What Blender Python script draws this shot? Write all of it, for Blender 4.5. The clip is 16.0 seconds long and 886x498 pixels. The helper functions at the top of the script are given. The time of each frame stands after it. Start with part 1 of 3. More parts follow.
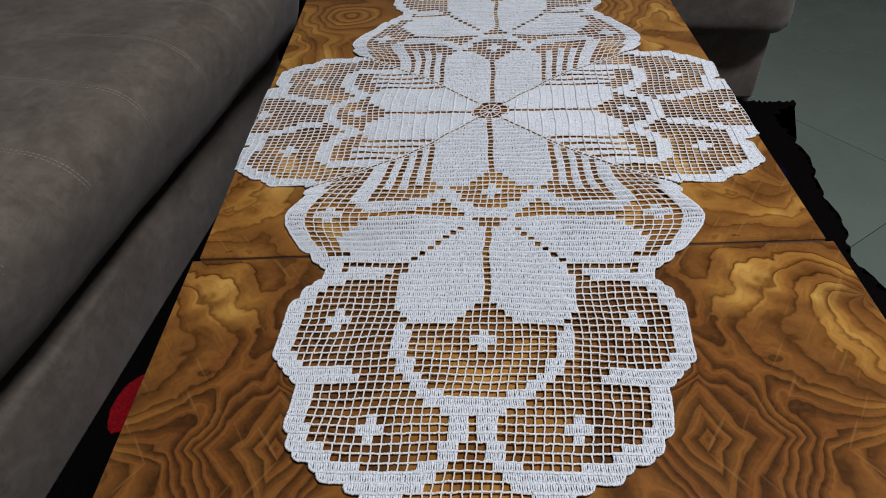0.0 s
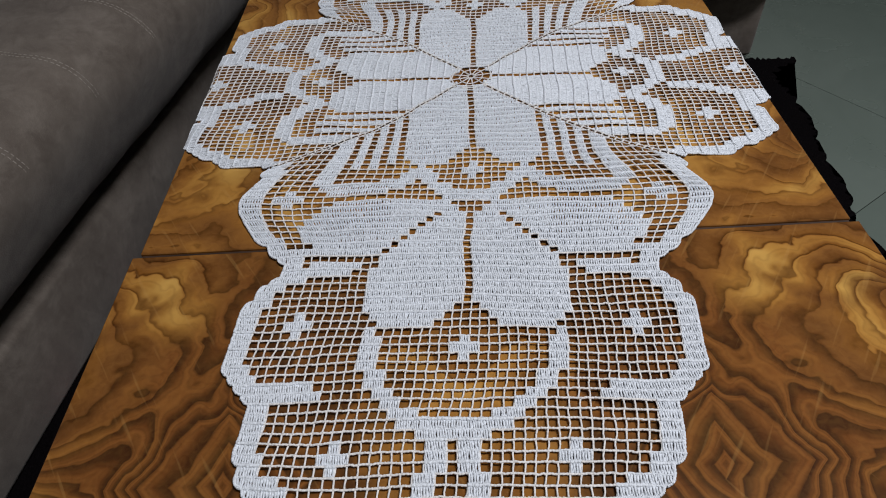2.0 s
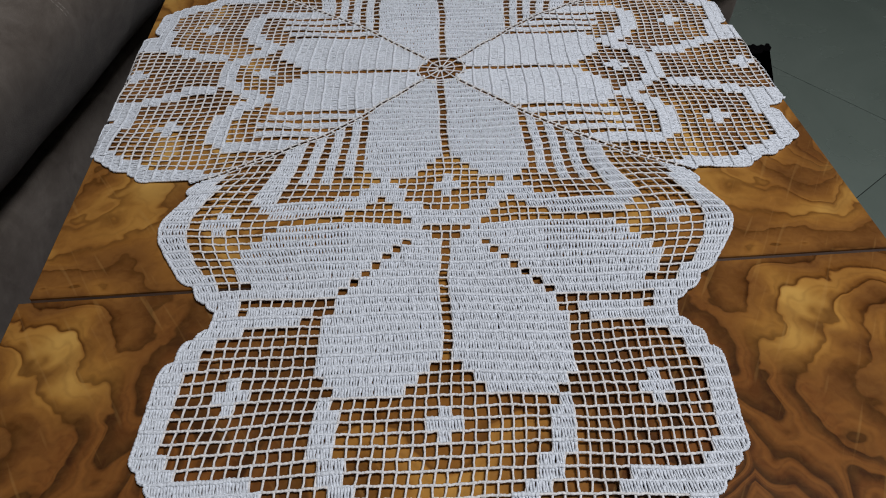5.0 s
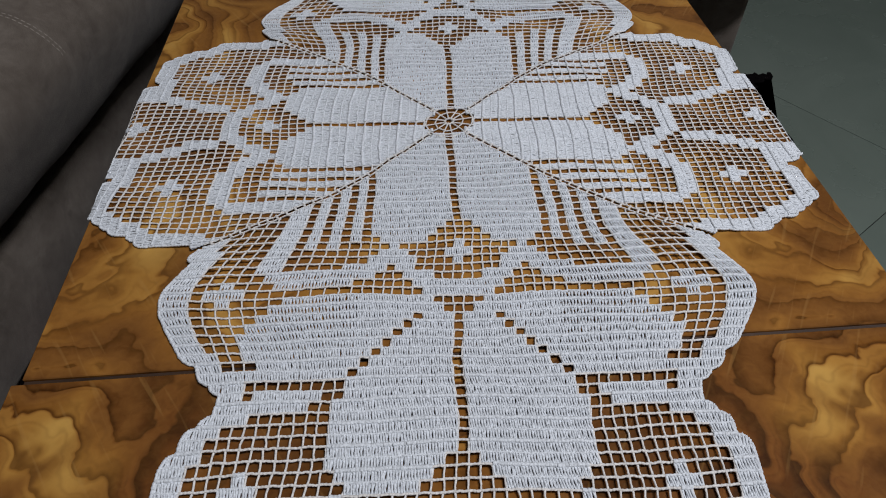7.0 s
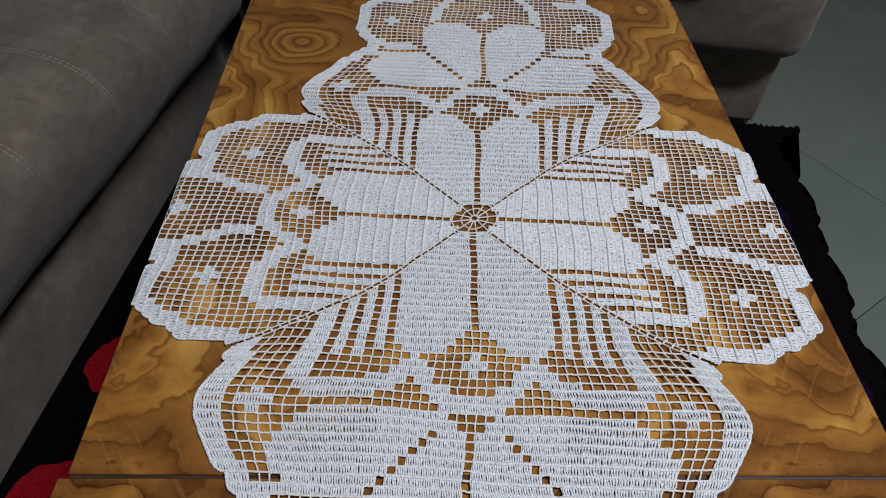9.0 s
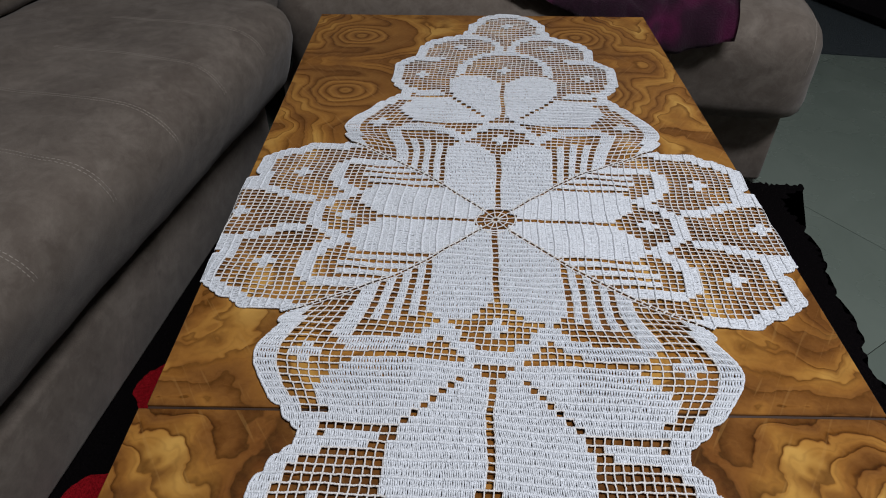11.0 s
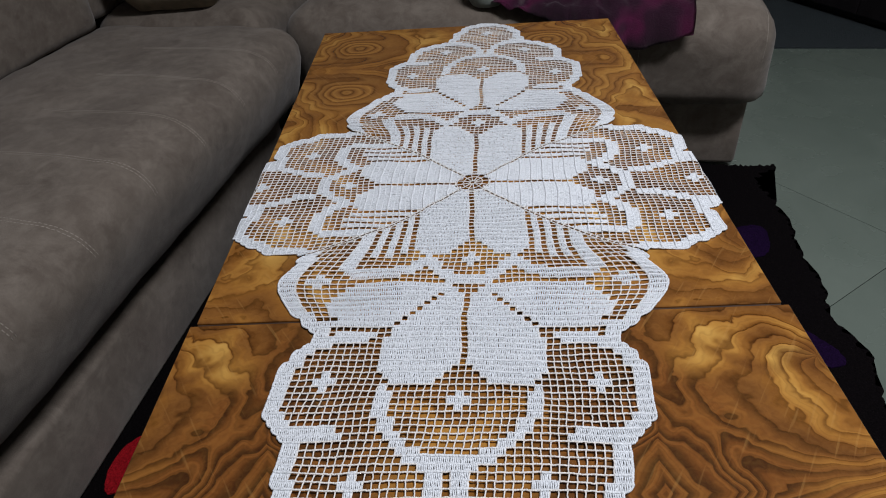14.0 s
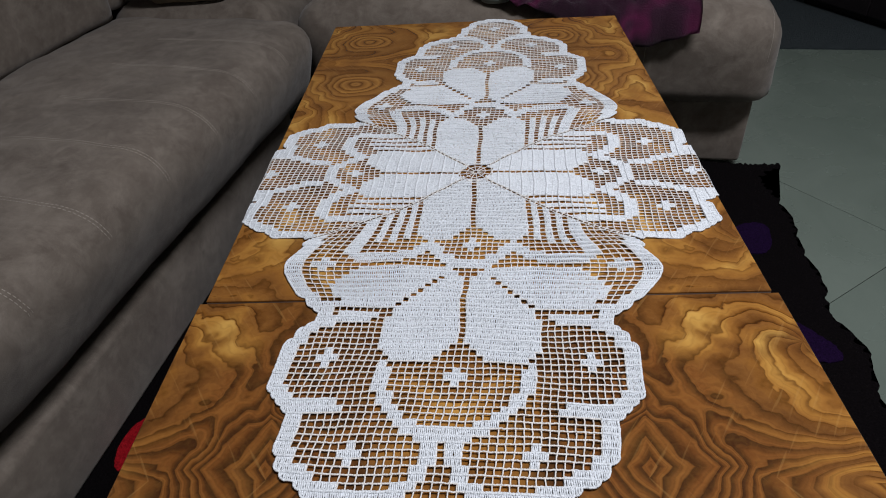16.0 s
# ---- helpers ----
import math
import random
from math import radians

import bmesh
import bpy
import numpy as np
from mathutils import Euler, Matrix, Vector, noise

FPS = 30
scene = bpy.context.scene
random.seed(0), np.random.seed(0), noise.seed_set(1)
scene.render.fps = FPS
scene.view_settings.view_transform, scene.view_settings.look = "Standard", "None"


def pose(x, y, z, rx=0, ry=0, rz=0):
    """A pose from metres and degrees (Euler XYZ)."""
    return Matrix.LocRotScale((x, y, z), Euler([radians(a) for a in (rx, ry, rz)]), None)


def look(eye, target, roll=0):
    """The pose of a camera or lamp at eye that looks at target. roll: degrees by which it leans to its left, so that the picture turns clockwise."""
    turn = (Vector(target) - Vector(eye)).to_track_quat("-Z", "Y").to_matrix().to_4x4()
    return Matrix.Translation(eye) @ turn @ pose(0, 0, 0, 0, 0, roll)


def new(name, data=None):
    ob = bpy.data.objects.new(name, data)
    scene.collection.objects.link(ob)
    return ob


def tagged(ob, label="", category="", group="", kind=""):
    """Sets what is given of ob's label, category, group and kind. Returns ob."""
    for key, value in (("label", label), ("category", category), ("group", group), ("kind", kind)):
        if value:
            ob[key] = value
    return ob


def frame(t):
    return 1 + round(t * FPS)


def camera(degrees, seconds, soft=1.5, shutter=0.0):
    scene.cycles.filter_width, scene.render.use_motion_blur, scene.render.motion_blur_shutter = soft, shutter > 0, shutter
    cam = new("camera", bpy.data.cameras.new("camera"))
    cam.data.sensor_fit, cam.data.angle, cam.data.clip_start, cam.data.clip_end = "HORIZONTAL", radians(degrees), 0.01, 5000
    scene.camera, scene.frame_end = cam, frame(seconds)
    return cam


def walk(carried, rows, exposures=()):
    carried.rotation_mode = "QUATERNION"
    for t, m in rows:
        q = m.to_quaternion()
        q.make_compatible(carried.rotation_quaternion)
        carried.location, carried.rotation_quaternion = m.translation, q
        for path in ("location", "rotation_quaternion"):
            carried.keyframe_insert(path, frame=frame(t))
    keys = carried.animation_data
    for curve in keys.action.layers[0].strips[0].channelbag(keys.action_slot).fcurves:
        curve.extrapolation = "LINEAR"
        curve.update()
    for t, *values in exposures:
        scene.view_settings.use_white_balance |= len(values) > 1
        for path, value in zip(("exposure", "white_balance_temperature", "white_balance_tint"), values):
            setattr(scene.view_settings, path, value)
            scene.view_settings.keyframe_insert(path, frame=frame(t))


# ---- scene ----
cam = camera(68.0, 16.0, soft=1.0)
PATH = [
    (0, (-0.039, -0.73, 0.873), (-0.111, 0.758, -0.461), -3.7),
    (0.5, (-0.032, -0.711, 0.87), (-0.095, 0.759, -0.486), -4.0),
    (1, (-0.025, -0.693, 0.861), (-0.099, 0.751, -0.52), -4.8),
    (1.5, (-0.027, -0.676, 0.848), (-0.093, 0.75, -0.552), -4.8),
    (2, (-0.029, -0.658, 0.838), (-0.073, 0.752, -0.58), -4.2),
    (2.5, (-0.025, -0.64, 0.83), (-0.041, 0.757, -0.6), -3.5),
    (3, (-0.024, -0.622, 0.822), (-0.022, 0.761, -0.623), -3.3),
    (3.2, (-0.027, -0.623, 0.81), (-0.016, 0.8, -0.595), -3.4),
    (5.3, (-0.039, -0.548, 0.792), (0.05, 0.807, -0.676), -0.6),
    (5.5, (-0.039, -0.545, 0.791), (0.048, 0.818, -0.671), -0.6),
    (6, (-0.044, -0.534, 0.793), (0.059, 0.842, -0.654), -0.1),
    (6.5, (-0.048, -0.529, 0.801), (0.056, 0.853, -0.641), -1.4),
    (7, (-0.048, -0.511, 0.81), (0.055, 0.87, -0.633), -0.3),
    (7.5, (-0.044, -0.467, 0.827), (-0.002, 0.885, -0.646), -0.0),
    (8, (-0.046, -0.445, 0.871), (-0.007, 0.924, -0.586), 1.9),
    (8.5, (-0.051, -0.447, 0.898), (-0.016, 0.908, -0.573), 2.0),
    (9, (-0.051, -0.456, 0.903), (0.002, 0.89, -0.575), 2.3),
    (9.2, (-0.049, -0.459, 0.906), (0.006, 0.903, -0.558), 2.7),
    (11.3, (-0.055, -0.625, 0.887), (-0.095, 0.929, -0.371), -0.3),
    (11.5, (-0.044, -0.648, 0.891), (-0.097, 0.897, -0.379), -0.7),
    (12, (-0.035, -0.69, 0.895), (-0.105, 0.861, -0.365), -1.8),
    (12.5, (-0.029, -0.712, 0.902), (-0.102, 0.852, -0.343), -2.6),
    (13, (-0.026, -0.743, 0.905), (-0.1, 0.852, -0.3), -2.3),
    (13.5, (-0.023, -0.761, 0.905), (-0.117, 0.832, -0.302), -3.6),
    (14, (-0.014, -0.76, 0.909), (-0.09, 0.839, -0.29), -4.0),
    (14.5, (-0.013, -0.763, 0.902), (-0.094, 0.827, -0.307), -3.4),
    (15, (-0.014, -0.779, 0.908), (-0.155, 0.811, -0.297), -5.0),
    (15.5, (-0.014, -0.788, 0.909), (-0.162, 0.821, -0.269), -4.1),
    (16, (-0.005, -0.788, 0.911), (-0.108, 0.808, -0.291), -3.6),
]
EXPOSURES = [(0, 0.0), (3, -0.1), (5.5, -0.26), (7, -0.25), (9, -0.08), (11.5, 0.03), (13, 0.09), (16, 0.19)]
walk(cam, [(t, look(eye, target, roll)) for t, eye, target, roll in PATH], EXPOSURES)

# ---- light ----
world = bpy.data.worlds.new("world")
world.use_nodes = True
scene.world = world
world.node_tree.nodes["Background"].inputs[0].default_value = (0.5, 0.55, 0.6, 1)
world.node_tree.nodes["Background"].inputs[1].default_value = 0.05


def ceiling_lamp(name, place, size, watts, colour):
    data = bpy.data.lights.new(name, "AREA")
    data.shape, data.size, data.size_y = "RECTANGLE", size[0], size[1]
    data.energy, data.color = watts, colour
    ob = new(name, data)
    ob.matrix_world = look(place, (place[0], place[1] + 0.001, 0))
    return ob


ceiling_lamp("ceiling_lamp_light", (0.85, -0.55, 2.58), (0.9, 0.3), 58, (0.95, 0.97, 1.03))

# ---- materials ----


class Nodes:
    """Short hands for a node material."""

    def __init__(self, name, rough=0.6, metal=0.0):
        self.mat = bpy.data.materials.new(name)
        self.mat.use_nodes = True
        self.tree = self.mat.node_tree
        self.bsdf = self.tree.nodes["Principled BSDF"]
        self.bsdf.inputs["Roughness"].default_value = rough
        self.bsdf.inputs["Metallic"].default_value = metal
        self.coord = self.tree.nodes.new("ShaderNodeTexCoord").outputs["Object"]

    def add(self, kind, **values):
        node = self.tree.nodes.new("ShaderNode" + kind)
        for key, value in values.items():
            if key == "op":
                node.operation = value
        return node

    def put(self, socket, value):
        if hasattr(value, "is_output"):
            self.tree.links.new(value, socket)
        else:
            socket.default_value = value

    def math(self, op, a, b=0.0, c=0.0):
        node = self.add("Math", op=op)
        for socket, value in zip(node.inputs, (a, b, c)):
            self.put(socket, value)
        return node.outputs[0]

    def noise(self, scale, detail=3.0, rough=0.5, distortion=0.0, vector=None):
        node = self.add("TexNoise")
        self.put(node.inputs["Vector"], vector if vector is not None else self.coord)
        node.inputs["Scale"].default_value = scale
        node.inputs["Detail"].default_value = detail
        node.inputs["Roughness"].default_value = rough
        node.inputs["Distortion"].default_value = distortion
        return node.outputs["Fac"]

    def ramp(self, fac, stops):
        node = self.add("ValToRGB")
        self.put(node.inputs[0], fac)
        ramp = node.color_ramp
        while len(ramp.elements) < len(stops):
            ramp.elements.new(0.5)
        for element, (where, colour) in zip(ramp.elements, stops):
            element.position, element.color = where, (*colour, 1)
        return node.outputs[0]

    def mix(self, fac, a, b, blend="MIX"):
        node = self.add("Mix")
        node.data_type, node.blend_type = "RGBA", blend
        self.put(node.inputs[0], fac)
        self.put(node.inputs[6], a)
        self.put(node.inputs[7], b)
        return node.outputs[2]

    def colour(self, value):
        self.put(self.bsdf.inputs["Base Color"], value)
        return self

    def bump(self, height, strength=0.3, distance=0.002):
        node = self.add("Bump")
        node.inputs["Strength"].default_value = strength
        node.inputs["Distance"].default_value = distance
        self.put(node.inputs["Height"], height)
        self.put(self.bsdf.inputs["Normal"], node.outputs[0])
        return self


def plain(name, colour, rough=0.6, metal=0.0, vary=0.15, scale=20.0, bump=0.15):
    n = Nodes(name, rough, metal)
    dark = tuple(c * (1 - vary) for c in colour)
    light = tuple(min(1, c * (1 + vary)) for c in colour)
    fac = n.noise(scale, 4)
    n.colour(n.ramp(fac, [(0.3, dark), (0.7, light)]))
    if bump:
        n.bump(n.noise(scale * 12, 2), bump, 0.001)
    return n.mat


SEAM = -0.2615   # where the two boards of the table top meet


def burl_material():
    """Glossy olive-burl laminate: contour bands of a slow field, book-matched about the middle."""
    n = Nodes("olive_burl_laminate", 0.3)
    sep = n.add("SeparateXYZ")
    n.put(sep.inputs[0], n.coord)
    x, y = sep.outputs[0], sep.outputs[1]
    ax = n.math("ABSOLUTE", n.math("ADD", x, 0.027))
    ay = n.math("PINGPONG", n.math("ADD", y, 0.48 + 1.8), 0.9)
    comb = n.add("CombineXYZ")
    n.put(comb.inputs[0], ax)
    n.put(comb.inputs[1], ay)
    v = comb.outputs[0]
    # bend the plan before drawing the contour lines on it
    swirl = n.add("TexNoise")
    n.put(swirl.inputs["Vector"], v)
    swirl.inputs["Scale"].default_value, swirl.inputs["Detail"].default_value = 7.0, 2.0
    bent = n.add("VectorMath", op="MULTIPLY_ADD")
    n.put(bent.inputs[0], swirl.outputs["Color"])
    bent.inputs[1].default_value = (0.11, 0.11, 0.0)
    n.put(bent.inputs[2], v)
    w = bent.outputs[0]
    warp = n.math("ADD", n.math("MULTIPLY", n.noise(11, 1.0, 0.45, 0.3, w), 0.8), n.math("MULTIPLY", n.noise(42, 1.0, 0.5, 0.2, w), 0.2))
    slow = n.noise(4.0, 1.0, 0.4, 0.4, w)
    tone = n.noise(5.0, 2, 0.5, 0.8, v)
    # lozenge figures with straight sides
    wob = n.math("MULTIPLY_ADD", n.noise(10, 2, 0.5, 0.4, v), 0.05, -0.025)
    lx = n.math("ABSOLUTE", n.math("ADD", n.math("SUBTRACT", ax, 0.163), wob))
    ly = n.math("ABSOLUTE", n.math("ADD", y, 0.470))
    loz = n.math("ADD", n.math("MULTIPLY", lx, 1.45), n.math("MULTIPLY", ly, 0.95))
    near = n.math("MINIMUM", n.math("MAXIMUM", n.math("MULTIPLY_ADD", n.math("ADD", loz, n.math("MULTIPLY", warp, 0.13)), -15.0, 3.0), 0.0), 1.0)
    # uneven spacing: wide golden plateaus between bundles of lines
    pace = n.math("MULTIPLY_ADD", tone, 13.0, 4.0)
    flow = n.math("ADD", n.math("MULTIPLY", ax, 12.0), n.math("MULTIPLY", ay, -7.0))
    rings = n.math("ADD", n.math("ADD", n.math("MULTIPLY", slow, n.math("MULTIPLY", pace, 1.25)), flow), n.math("MULTIPLY", warp, 3.2))
    # shell-like fans on both sides of the seam, their ribs wavering
    fx = n.math("SUBTRACT", ax, 0.330)
    fy = n.math("SUBTRACT", n.math("ABSOLUTE", n.math("ADD", y, 0.252)), 0.082)
    fan = n.math("SQRT", n.math("ADD", n.math("MULTIPLY", fx, fx), n.math("MULTIPLY", n.math("MULTIPLY", fy, fy), 1.5)))
    shell = n.math("MINIMUM", n.math("MAXIMUM", n.math("MULTIPLY_ADD", n.math("ADD", fan, n.math("MULTIPLY", tone, 0.06)), -15.0, 3.5), 0.0), 1.0)
    sweep = n.math("ARCTAN2", fy, n.math("MULTIPLY", fx, -1.0))
    ribs = n.math("ADD", n.math("MULTIPLY_ADD", sweep, -1.9, n.math("MULTIPLY", fan, 36.0)), n.math("ADD", n.math("MULTIPLY", warp, 3.4), n.math("MULTIPLY", n.noise(36, 2, 0.5, 0.4, v), 1.5)))
    rings = n.math("ADD", n.math("MULTIPLY", rings, n.math("SUBTRACT", 1.0, shell)), n.math("MULTIPLY", ribs, shell))
    straight = n.math("ADD", n.math("MULTIPLY", n.math("POWER", n.math("MULTIPLY", loz, 8.0), 0.85), 6.2), n.math("ADD", n.math("MULTIPLY", n.noise(9, 2, 0.5, 0.6, v), 1.7), n.math("MULTIPLY", n.noise(30, 1, 0.5, 0.3, w), 0.5)))
    field = n.math("ADD", n.math("MULTIPLY", rings, n.math("SUBTRACT", 1.0, near)), n.math("MULTIPLY", straight, near))
    # pairs of eyes at the far end, mirrored about a crosswise line
    ex = n.math("MULTIPLY", n.math("SUBTRACT", ax, 0.187), 0.80)
    ey = n.math("SUBTRACT", n.math("ABSOLUTE", n.math("SUBTRACT", y, 0.423)), 0.107)
    eye = n.math("SQRT", n.math("ADD", n.math("MULTIPLY", ex, ex), n.math("MULTIPLY", ey, ey)))
    eyes = n.math("MINIMUM", n.math("MAXIMUM", n.math("MULTIPLY_ADD", n.math("ADD", eye, n.math("MULTIPLY", warp, 0.05)), -13.0, 1.7), 0.0), 1.0)
    oval = n.math("ADD", n.math("MULTIPLY", eye, 78.0), n.math("MULTIPLY", warp, 2.2))
    field = n.math("ADD", n.math("MULTIPLY", field, n.math("SUBTRACT", 1.0, eyes)), n.math("MULTIPLY", oval, eyes))
    # soft golden to ruddy ground, drifting with the lines
    broad = n.math("MULTIPLY_ADD", n.math("COSINE", n.math("MULTIPLY", field, 1.9)), 0.5, 0.5)
    drift = n.math("MULTIPLY_ADD", broad, 0.24, n.math("MULTIPLY", n.noise(7.0, 2, 0.50, 0.8, w), 0.78))
    wood = n.ramp(drift, [(0.30, (0.110, 0.040, 0.011)), (0.42, (0.195, 0.076, 0.018)), (0.53, (0.300, 0.125, 0.025)), (0.64, (0.43, 0.205, 0.042)), (0.74, (0.60, 0.335, 0.080))])
    # each band runs from a sharp dark line over brown to pale gold
    saw = n.math("FRACT", field)
    band = n.ramp(saw, [(0.0, (0.22, 0.16, 0.13)), (0.05, (0.26, 0.19, 0.15)), (0.17, (0.62, 0.54, 0.48)), (0.45, (0.90, 0.87, 0.84)), (0.90, (1.0, 1.0, 1.0)), (0.96, (0.80, 0.72, 0.65)), (1.0, (0.28, 0.20, 0.16))])
    strength = n.math("MINIMUM", n.math("MAXIMUM", n.math("MULTIPLY_ADD", n.noise(8.0, 2, 0.5, 0.5, v), 5.5, -2.0), 0.12), 1.0)
    strength = n.math("MAXIMUM", strength, n.math("MAXIMUM", eyes, n.math("MULTIPLY", shell, 0.75)))
    wood = n.mix(strength, wood, n.mix(1.0, wood, band, "MULTIPLY"))
    second = n.math("POWER", n.math("MULTIPLY_ADD", n.math("COSINE", n.math("MULTIPLY", n.math("ADD", field, warp), 16.0)), 0.5, 0.5), 3.0)
    wood = n.mix(n.math("MULTIPLY", second, 0.20), wood, (0.105, 0.036, 0.010, 1))
    dark = n.math("MINIMUM", n.math("MAXIMUM", n.math("MULTIPLY_ADD", n.noise(7.5, 2, 0.5, 0.8, w), 8.0, -4.75), 0.0), 0.8)
    wood = n.mix(dark, wood, n.mix(saw, (0.060, 0.020, 0.0080, 1), (0.190, 0.068, 0.016, 1)))
    # a dark knot where the ribs of a fan run together
    knot = n.math("MINIMUM", n.math("MAXIMUM", n.math("MULTIPLY_ADD", n.math("ADD", fan, n.math("MULTIPLY", n.noise(30, 2, 0.5, 0.6, v), 0.05)), -34.0, 2.3), 0.0), 0.85)
    wood = n.mix(knot, wood, n.mix(saw, (0.050, 0.016, 0.0065, 1), (0.150, 0.052, 0.013, 1)))
    # the board beyond the seam is calmer
    calm = n.math("MULTIPLY", n.math("GREATER_THAN", y, SEAM), n.math("MULTIPLY_ADD", eyes, -0.22, 0.22))
    mild = n.ramp(drift, [(0.34, (0.19, 0.072, 0.016)), (0.54, (0.29, 0.120, 0.0245)), (0.74, (0.40, 0.190, 0.040))])
    wood = n.mix(calm, wood, mild)
    golden = n.ramp(saw, [(0.0, (0.11, 0.040, 0.011)), (0.2, (0.21, 0.084, 0.020)), (0.7, (0.36, 0.165, 0.038)), (1.0, (0.13, 0.048, 0.012))])
    wood = n.mix(n.math("MULTIPLY", eyes, 0.75), wood, golden)
    # ruddy heart of the lozenges with fine streaks along them
    heart = n.ramp(saw, [(0.0, (0.028, 0.0090, 0.0040)), (0.18, (0.040, 0.0125, 0.0050)), (0.42, (0.105, 0.032, 0.0085)), (0.75, (0.200, 0.068, 0.0155)), (0.92, (0.14, 0.046, 0.011)), (1.0, (0.026, 0.0085, 0.0040))])
    fine = n.math("POWER", n.math("MULTIPLY_ADD", n.math("COSINE", n.math("MULTIPLY", n.math("ADD", field, n.math("MULTIPLY", warp, 1.5)), 21.0)), 0.5, 0.5), 2.0)
    heart = n.mix(n.math("MULTIPLY", fine, 0.32), heart, (0.045, 0.014, 0.0055, 1))
    ruddy = n.math("MINIMUM", n.math("MAXIMUM", n.math("MULTIPLY_ADD", n.math("ADD", loz, n.math("MULTIPLY", warp, 0.16)), -10.0, 3.1), 0.0), 0.9)
    wood = n.mix(ruddy, wood, heart)
    # fine pale strokes on the slant
    slant = n.add("CombineXYZ")
    n.put(slant.inputs[0], n.math("ADD", n.math("MULTIPLY", ax, 8.5), n.math("MULTIPLY", ay, 13.0)))
    n.put(slant.inputs[1], n.math("ADD", n.math("MULTIPLY", ax, -190.0), n.math("MULTIPLY", ay, 125.0)))
    strokes = n.noise(1.0, 1, 0.5, 0.0, slant.outputs[0])
    stroke = n.math("MULTIPLY", n.math("MINIMUM", n.math("MAXIMUM", n.math("MULTIPLY_ADD", strokes, 12.0, -7.6), 0.0), 1.0), 0.17)
    wood = n.mix(stroke, wood, (0.46, 0.25, 0.075, 1))
    grain = n.noise(150, 2, 0.6, 0.8)
    wood = n.mix(0.12, wood, n.ramp(grain, [(0.3, (0.09, 0.036, 0.009)), (0.7, (0.36, 0.17, 0.04))]))
    n.colour(n.mix(1.0, wood, (0.975, 1.0, 1.02, 1), "MULTIPLY"))
    n.put(n.bsdf.inputs["Roughness"], n.math("MULTIPLY_ADD", n.noise(30, 3), 0.10, 0.15))
    n.bsdf.inputs["Specular IOR Level"].default_value = 0.3
    n.bump(n.noise(60, 2), 0.05, 0.001)
    return n.mat


def suede_material():
    n = Nodes("taupe_suede", 0.92)
    big = n.noise(7.0, 6, 0.68, 0.6)
    small = n.noise(38, 4, 0.6, 0.3)
    a = n.ramp(big, [(0.3, (0.078, 0.060, 0.048)), (0.52, (0.122, 0.099, 0.081)), (0.72, (0.158, 0.130, 0.107))])
    b = n.ramp(small, [(0.3, (0.086, 0.068, 0.056)), (0.7, (0.155, 0.130, 0.108))])
    worn = n.ramp(n.noise(15, 6, 0.72, 0.5), [(0.46, (0, 0, 0)), (0.70, (1, 1, 1))])
    n.colour(n.mix(n.math("MULTIPLY", worn, 0.5), n.mix(0.5, a, b), (0.225, 0.192, 0.162, 1)))
    n.bsdf.inputs["Sheen Weight"].default_value = 0.12
    n.bsdf.inputs["Specular IOR Level"].default_value = 0.15
    n.bsdf.inputs["Sheen Roughness"].default_value = 0.5
    n.bump(n.math("ADD", n.noise(500, 2), n.math("MULTIPLY", n.noise(14, 3), 2.0)), 0.25, 0.002)
    return n.mat


def thread_material(name, colour):
    n = Nodes(name, 0.8)
    n.bsdf.inputs["Specular IOR Level"].default_value = 0.25
    fac = n.noise(14, 3)
    # dark flecks in the colour, painted for the shade between stitches
    fine = n.noise(620, 2, 0.6)
    c = n.mix(0.5, n.ramp(fac, [(0.3, tuple(k * 0.93 for k in colour)), (0.7, colour)]), n.ramp(fine, [(0.32, tuple(k * 0.45 for k in colour)), (0.60, colour)]))
    n.colour(c)
    n.bsdf.inputs["Sheen Weight"].default_value = 0.15
    n.bump(n.noise(800, 2), 0.8, 0.0008)
    return n.mat


def tile_material():
    n = Nodes("grey_green_porcelain", 0.22)
    a = n.noise(3.0, 5, 0.6, 0.8)
    info = n.add("ObjectInfo")
    base = n.ramp(a, [(0.3, (0.102, 0.126, 0.106)), (0.7, (0.130, 0.156, 0.133))])
    shade = n.math("MULTIPLY_ADD", info.outputs["Random"], 0.06, 0.97)
    hue = n.add("HueSaturation")
    n.put(hue.inputs["Value"], shade)
    n.put(hue.inputs["Color"], base)
    n.colour(hue.outputs[0])
    n.put(n.bsdf.inputs["Roughness"], n.math("MULTIPLY_ADD", n.noise(8, 4), 0.2, 0.16))
    return n.mat


def pile_material(name, colour, vary=0.5):
    n = Nodes(name, 1.0)
    n.bsdf.inputs["Specular IOR Level"].default_value = 0.05
    fac = n.noise(260, 3, 0.7)
    n.colour(n.ramp(fac, [(0.3, tuple(c * (1 - vary) for c in colour)), (0.7, tuple(c * (1 + vary) for c in colour))]))
    n.bump(fac, 1.0, 0.006)
    return n.mat


